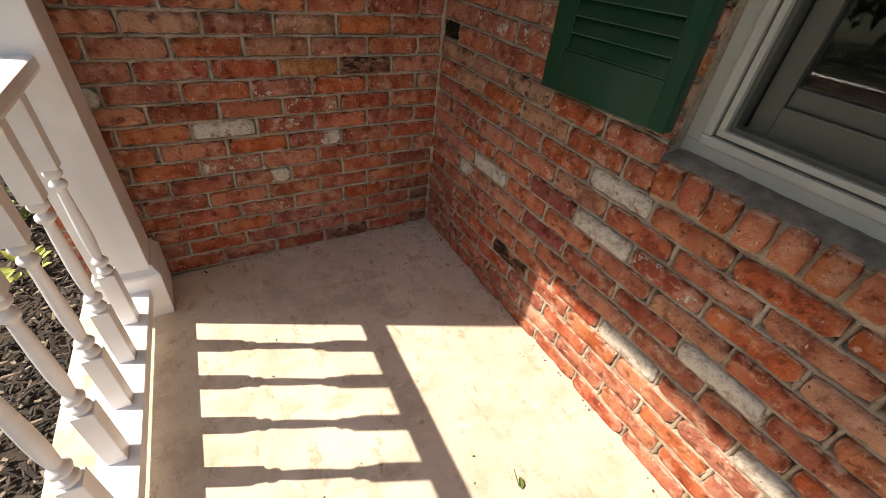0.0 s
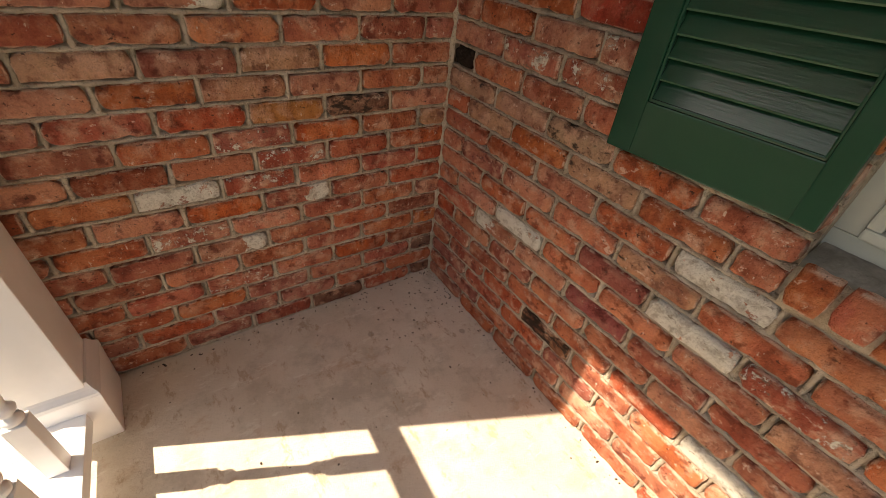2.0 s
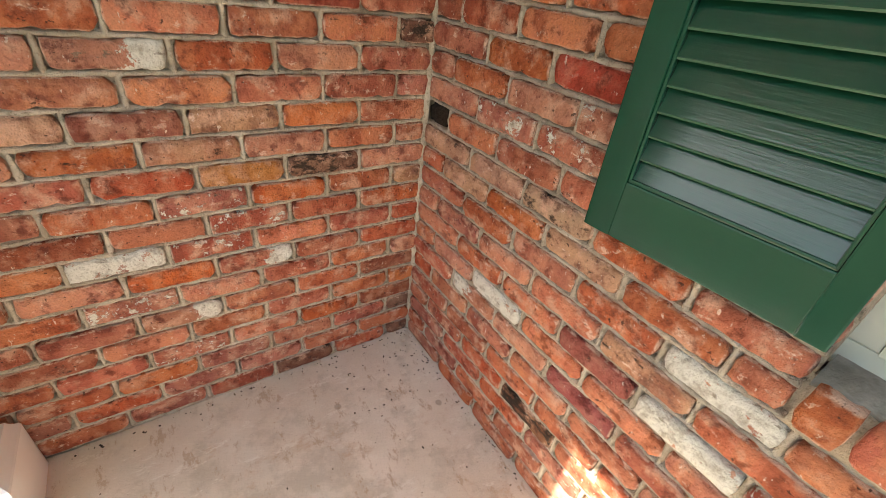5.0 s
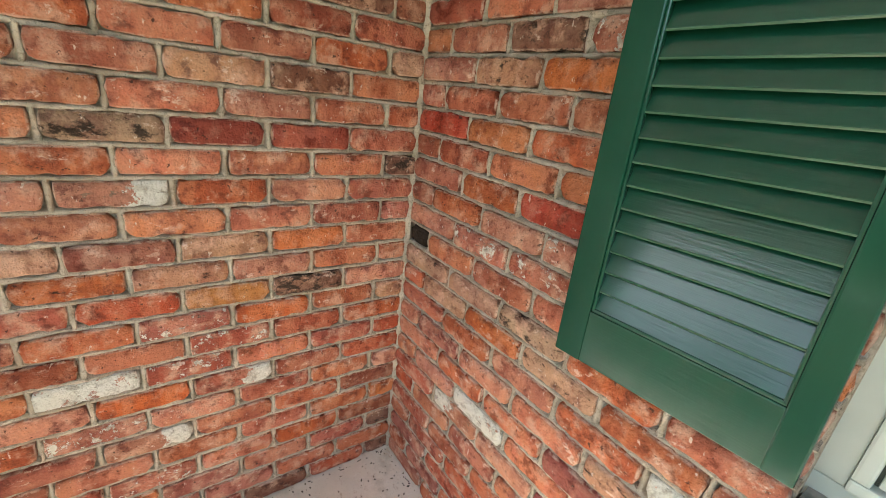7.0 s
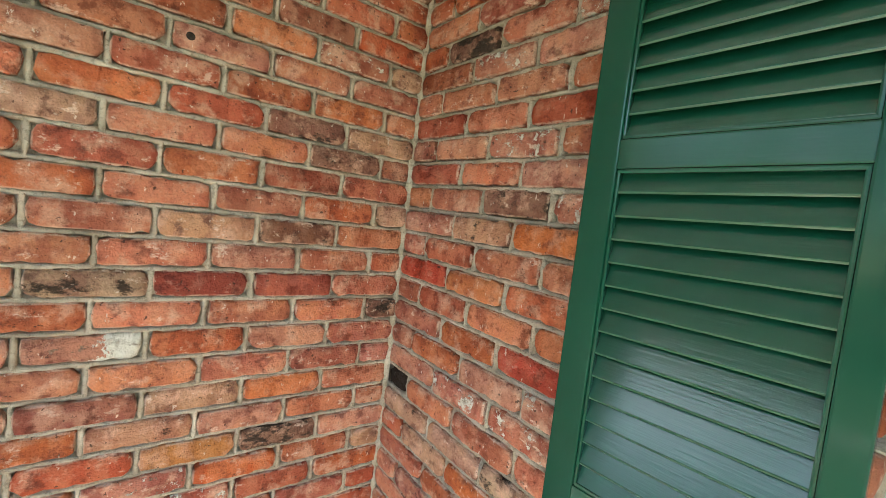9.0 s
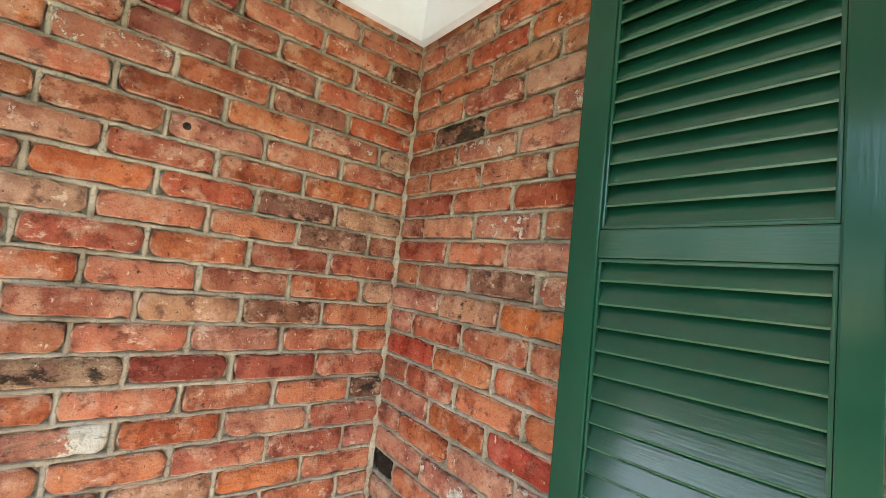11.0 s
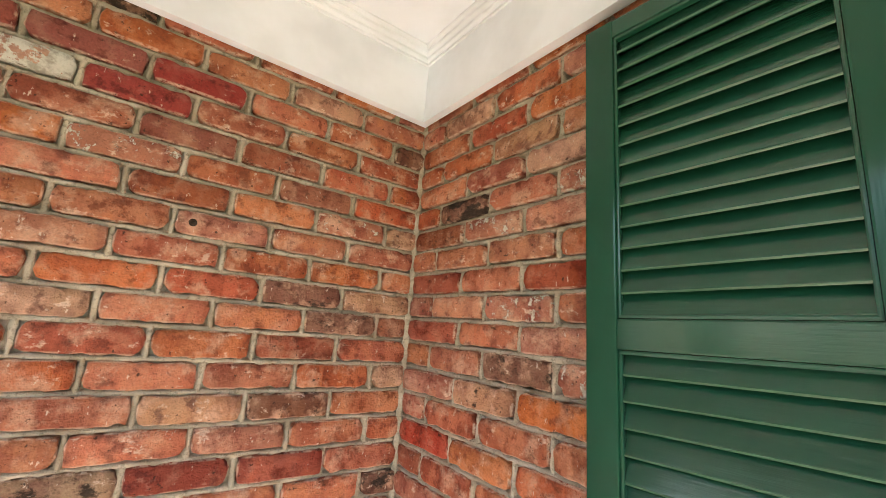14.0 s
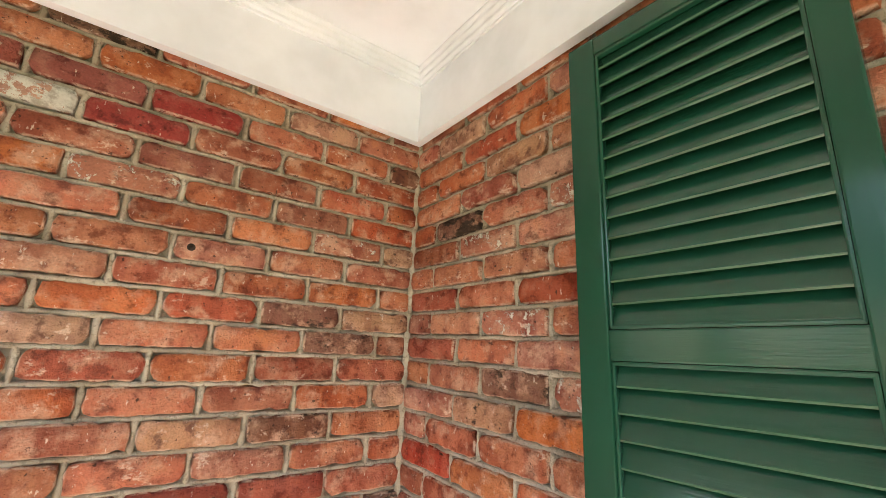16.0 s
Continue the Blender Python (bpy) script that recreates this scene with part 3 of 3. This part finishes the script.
me.materials.append(WOODS)
tagged(new("far_woods", me), "far row of leafy green trees", "trees", kind="stuff")

# ---- specks of debris on the floor ----
bm = bmesh.new()
for i in range(230):
    if i < 70:
        x, y = -abs(rng.gauss(0.12, 0.14)) - 0.012, -abs(rng.gauss(0.14, 0.2)) - 0.012
    elif i < 130:
        x, y = -rng.uniform(0.01, 1.1), -0.008 - abs(rng.gauss(0.0, 0.012))
    elif i < 185:
        x, y = -0.008 - abs(rng.gauss(0.0, 0.012)), -rng.uniform(0.01, 1.7)
    else:
        x, y = rng.uniform(-1.05, -0.03), rng.uniform(-1.6, -0.03)
    s = rng.uniform(0.0012, 0.0035)
    m = pose(x, y, floor_z(x) + s * 0.3, rng.uniform(-15, 15), rng.uniform(-15, 15), rng.uniform(0, 360))
    bmesh.ops.create_icosphere(bm, subdivisions=1, radius=s, matrix=m @ Matrix.Diagonal((rng.uniform(1, 2.2), 1, 0.5, 1)))
thing("floor_debris", bm, DEBRIS, "crumbs of mortar and bark on the slab", "debris", kind="stuff")
bm = bmesh.new()
leaf(bm, pose(-0.368, -1.295, floor_z(-0.368) + 0.005, 5, -6, 60), 0.035)
bmesh.ops.create_cone(bm, segments=5, radius1=0.0008, radius2=0.0006, depth=0.05, matrix=pose(-0.362, -1.262, floor_z(-0.362) + 0.003, 90, 0, -20))
thing("fallen_leaf", bm, LEAF, "small curled green leaf on the concrete", "leaf")

# ---- brickwork ----
LEN, HGT, DEEP, JOINT = 0.2030, 0.0575, 0.06, 0.0104


def brick_mesh(name, length, height, material, seed, wear=0.0035):
    """A brick with chipped, rounded front edges; its face looks along +y, its origin is in the middle of the face."""
    r = random.Random(seed)
    bm = bmesh.new()
    nx = 13 if length > 0.15 else 7
    us = [-0.5 + i / (nx - 1) for i in range(nx)]
    vs = [-0.5, -0.17, 0.17, 0.5]
    last = len(vs) - 1
    grid = {}
    for j, v in enumerate(vs):
        for i, u in enumerate(us):
            edge_x, edge_z = i in (0, nx - 1), j in (0, last)
            x, z = u * (length - 0.006), v * (height - 0.006)
            y = r.uniform(-0.0012, 0.0012)
            if edge_x or edge_z:
                x += r.uniform(-1, 0.6) * wear * (0.8 * math.copysign(1, u) if edge_x else 0.3)
                z += (r.uniform(-1, 0.7) * 0.55 - (0.9 if r.random() < 0.07 else 0.0)) * wear * (1 if v > 0 else -1) * (1.0 if edge_z else 0.2)
                y -= 0.0008
            if edge_x and edge_z:
                cut = r.uniform(0.4, 1.9) * wear
                x -= math.copysign(cut, u)
                z -= math.copysign(cut * 0.7, v)
            grid[i, j] = bm.verts.new((x, y, z))
    for j in range(last):
        for i in range(nx - 1):
            bm.faces.new((grid[i, j], grid[i, j + 1], grid[i + 1, j + 1], grid[i + 1, j])).smooth = True
    loop = [(i, 0) for i in range(nx)] + [(nx - 1, j) for j in range(1, last)] + [(i, last) for i in reversed(range(nx))] + [(0, j) for j in reversed(range(1, last))]
    rim, back = [], []
    for i, j in loop:
        g = grid[i, j].co
        ox = math.copysign(0.003, g.x) if i in (0, nx - 1) else 0.0
        oz = math.copysign(0.003, g.z) if j in (0, last) else 0.0
        rim.append(bm.verts.new((g.x + ox, g.y - 0.004 - r.uniform(0, 0.002), g.z + oz)))
        back.append(bm.verts.new((g.x + ox, -DEEP, g.z + oz)))
    n = len(loop)
    for k in range(n):
        a, b = grid[loop[k]], grid[loop[(k + 1) % n]]
        bm.faces.new((a, b, rim[(k + 1) % n], rim[k])).smooth = True
        bm.faces.new((rim[k], rim[(k + 1) % n], back[(k + 1) % n], back[k]))
    bmesh.ops.recalc_face_normals(bm, faces=bm.faces)
    return mesh_of(name, bm, material)


CACHE = {}


def brick_for(code, half, variant):
    key = (code, half, variant)
    if key not in CACHE:
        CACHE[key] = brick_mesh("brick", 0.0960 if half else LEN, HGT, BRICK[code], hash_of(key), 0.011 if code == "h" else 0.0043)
    return CACHE[key]


def hash_of(key):
    return sum(ord(ch) * 31 for ch in key[0]) + 7 * int(key[1]) + 101 * key[2]


# One line a course from the bottom up, one letter a brick from the corner outwards: the kind of brick.
NORTH_BOND = """
drdvvrr rvvvrvo dvpvOro bOosrvr oorOobr brpcvor porpsor
rvcOpor rvOsgOb rrsrbpo trOsovw pkarvpo roptopv oOtbtpr
vvppprv rpocppo dopporo rMmKpor roppppr Odtroro trvpror
rbovror bdOptpr tdrOpor oorrpor vopoopr tsobpor rbosoor
rrbbrpo rormgpr dormmmo otooorr borrkop
"""
# East course 28: the k brick's black stands for the shade in a hole.
EAST_BOND = """
vrvrorpoorvo rvorpvorporo vrrvoropovro rvrkroovprro vorvrwrwrovr rpvorpvroror repmrrwrovro
ppwOOotrovro poomwsotrovr pvpptorpovro rrpowOooprro rtOtoopovrro ttKoorpoorro hoorovprrooo
pssrorvoprro vOpsvorporro voMprovroprr orOovrpoorvo MOoorvroprvo vrooprvororo ptOorvproovo
opdsrovrpooo MppovrorpvoO bpsprovroopr MOMrvoprovoo oppOorvrpoov bspprovorpro okrsovrpooro
orPpovrpovor rotpovrprovo orOovrpoorvo rtoprvopprov rrorvopprrov
"""
BRICK["K"] = brick_material("brick_half_charred", (0.40, 0.24, 0.15), pale=0.5, soot=0.5)
BRICK["a"] = brick_material("brick_amber", (0.46, 0.19, 0.07), pale=0.3, soot=0.0)
BRICK["P"] = brick_material("brick_pale_pink", (0.50, 0.27, 0.19), pale=0.5, soot=0.0)
# slightly sunk brick; the shade of a cavity is put into its black
BRICK["h"] = brick_material("brick_cavity_shade", (0.03, 0.018, 0.012), pale=0.0, soot=1.2)


def lay(wall, bond, first_odd, first_even, pitch, end, turn, place, skip, singles):
    """Lays running bond on a wall. Bricks nearer the corner than singles are parts; the rest are joined."""
    r = random.Random(9)
    rest = {}
    for k, codes in enumerate(bond.split(), start=1):
        z0, z1 = bed(k - 1), bed(k)
        if z0 > FRIEZE_Z + 0.02:
            break
        edges = [0.0] + [(first_odd if k % 2 else first_even) + pitch * n for n in range(16)]
        edges = [e for e in edges if e < end - 0.03] + [end]
        for n, (a, b) in enumerate(zip(edges, edges[1:])):
            if skip(k, a, b, z0, z1):
                continue
            code = codes[n] if n < len(codes) else r.choice("orpvob")
            half = b - a < 0.15
            me = brick_for(code, half, r.randrange(5))
            gap = JOINT + r.uniform(-0.0025, 0.003)
            base = 0.0960 if half else LEN
            lead = (-0.010 if turn == 180 else -0.003) if n == 0 else 0.0
            width = (b - a - gap - lead) / base
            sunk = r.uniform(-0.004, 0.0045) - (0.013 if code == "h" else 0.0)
            m = place((a + lead + b) / 2 + r.uniform(-0.002, 0.002), sunk, (z0 + z1) / 2 + r.uniform(-0.0015, 0.0015))
            m = m @ pose(0, 0, 0, r.uniform(-0.5, 0.5), r.uniform(-0.45, 0.45), r.uniform(-0.4, 0.4)) @ Matrix.Diagonal((width, 1, (z1 - z0 - JOINT + r.uniform(-0.001, 0.0015)) / HGT, 1))
            if a < singles:
                ob = new("brick", me)
                ob.parent = wall
                ob.matrix_world = m
            else:
                rest.setdefault(code, []).append((me, m))
    for code, list_of in rest.items():
        vs, fs = [], []
        for me, m in list_of:
            n = len(vs)
            vs += [m @ v.co for v in me.vertices]
            fs += [[n + i for i in p.vertices] for p in me.polygons]
        me = bpy.data.meshes.new("bricks_beyond")
        me.from_pydata(vs, [], fs)
        me.materials.append(BRICK[code])
        ob = tagged(new("bricks_beyond", me), kind="stuff")
        ob.parent = wall


def joints(wall, first_odd, first_even, pitch, end, place, skip):
    """Raked, uneven mortar between the bricks: a ridge along each bed and one in each upright joint."""
    vs, fs = [], []
    section = ((-1.0, 0.0), (-0.90, 0.88), (-0.1, 1.0), (0.50, 0.84), (1.0, 0.0))

    def ridge(points, across):
        n = len(vs)
        for u, z in points:
            q = Vector((u * 1.0, z * 1.0, end * 3.0))
            half = 0.0070 + 0.0030 * noise.noise(q * 34.0) + 0.0030 * noise.noise(q * 95.0)
            out = -0.0060 + 0.0056 * noise.noise(q * 13.0 + Vector((5, 0, 0))) + 0.0034 * noise.noise(q * 80.0)
            off = 0.0018 * noise.noise(q * 21.0 + Vector((0, 9, 0)))
            for s, h in section:
                d = -0.026 + (out + 0.026) * h
                w = s * half + off
                vs.append(place(u + (w if across else 0), d, z + (0 if across else w)).to_translation())
        for i in range(len(points) - 1):
            for j in range(4):
                a = n + i * 5 + j
                fs.append((a, a + 1, a + 6, a + 5))

    for k in range(0, 34):
        z = bed(k)
        if z > FRIEZE_Z + 0.02:
            break
        run = []
        for i in range(int(end / 0.009) + 1):
            u = i * 0.009
            if skip(k, u, u, z - 0.004, z + 0.004):
                if len(run) > 1:
                    ridge(run, False)
                run = []
            else:
                run.append((u, z))
        if len(run) > 1:
            ridge(run, False)
        z1 = bed(k + 1)
        for n in range(16):
            u = (first_even if k % 2 else first_odd) + pitch * n
            if u < end - 0.03 and not skip(k, u, u, z, z1):
                ridge([(u, z + (z1 - z) * f / 8) for f in range(9)], True)
    me = bpy.data.meshes.new("mortar_joints")
    me.from_pydata(vs, [], fs)
    me.materials.append(MORTAR)
    for p in me.polygons:
        p.use_smooth = True
    ob = tagged(new("mortar_joints", me), "uneven raked grey mortar joints", kind="stuff")
    ob.parent = wall


lay(wall_north, NORTH_BOND, 0.102, 0.2125, 0.2103, -WALL_END, 180,
    lambda u, d, z: pose(-u, -d, z + run_out(u, z), 0, 0, 180), lambda k, a, b, z0, z1: False, 9.0)


def east_skip(k, a, b, z0, z1):
    if z1 > 0.745 and b > 1.075 and a < 2.045:
        return z0 < 2.16
    return False


lay(wall_east, EAST_BOND, 0.236, 0.1170, 0.2145, 3.35, 90,
    lambda u, d, z: pose(-d, -u, z, 0, 0, 90), east_skip, 1.75)

# bricks cut to the window's edge
for k in range(12, 33):
    z0, z1 = bed(k - 1), bed(k)
    if z0 > 2.14:
        break
    left = 0.236 + 0.2145 * 3 if k % 2 else 0.1170 + 0.2145 * 4
    right = 1.067
    ob = new("brick", brick_for("orvbor"[k % 6], k % 2 == 0, k % 5))
    ob.parent = wall_east
    width = (right - left - JOINT) / (0.096 if k % 2 == 0 else LEN)
    ob.matrix_world = pose(0, -(left + right) / 2, (z0 + z1) / 2, 0, 0, 90) @ Matrix.Diagonal((width, 1, (z1 - z0 - JOINT) / HGT, 1))

# rowlock bricks of the sill, on edge and sloping out
r = random.Random(21)
for i in range(12):
    code = "oropooorporo"[i]
    me = brick_mesh("rowlock_brick", 0.060, 0.083, BRICK[code], 500 + i, 0.0028)
    ob = new("rowlock_brick", me)
    ob.parent = window_sill
    y = -1.104 - 0.0693 * i
    ob.matrix_world = pose(-0.022 + r.uniform(-0.003, 0.003), y, 0.782 + r.uniform(-0.003, 0.003), r.uniform(-3, 0), r.uniform(-2, 2), 90 + r.uniform(-1.5, 1.5))

# mortar squeezed into the corner between the walls
vs, fs = [], []
for i in range(271):
    z = -0.01 + i * 0.0081
    a = 0.0062 + 0.006 * noise.noise(Vector((0, 3, z * 16))) + 0.003 * noise.noise(Vector((0, 7, z * 60)))
    b = 0.0062 + 0.006 * noise.noise(Vector((5, 3, z * 16))) + 0.003 * noise.noise(Vector((5, 7, z * 60)))
    mid = 0.0012 + 0.0022 * noise.noise(Vector((9, 0, z * 30)))
    vs += [(-a, 0.006, z), (-a * 0.8, 0.001, z), (-mid, -mid, z), (0.001, -b * 0.8, z), (0.006, -b, z)]
for i in range(270):
    fs += [(i * 5 + j, i * 5 + j + 1, i * 5 + j + 6, i * 5 + j + 5) for j in range(4)]
me = bpy.data.meshes.new("corner_mortar")
me.from_pydata(vs, [], fs)
me.materials.append(MORTAR)
for p in me.polygons:
    p.use_smooth = True
corner_mortar = new("corner_mortar", me)
corner_mortar.parent = wall_north

# black disc on the north wall, coloured as the shade inside a joint hole
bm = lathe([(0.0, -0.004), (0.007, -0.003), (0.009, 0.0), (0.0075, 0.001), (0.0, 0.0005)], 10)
hole = part("joint_hole", bm, BRICK["h"], wall_north, "black disc painted as the shade of a joint hole")
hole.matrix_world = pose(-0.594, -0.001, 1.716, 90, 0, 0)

joints(wall_north, 0.102, 0.2125, 0.2103, -WALL_END - 0.012, lambda u, d, z: pose(-u, -d, z + run_out(u, z), 0, 0, 180), lambda k, a, b, z0, z1: False)
joints(wall_east, 0.236, 0.1170, 0.2145, 3.35, lambda u, d, z: pose(-d, -u, z, 0, 0, 90),
       lambda k, a, b, z0, z1: z1 > 0.745 and z0 < 2.1 and 1.064 < a < 2.01)
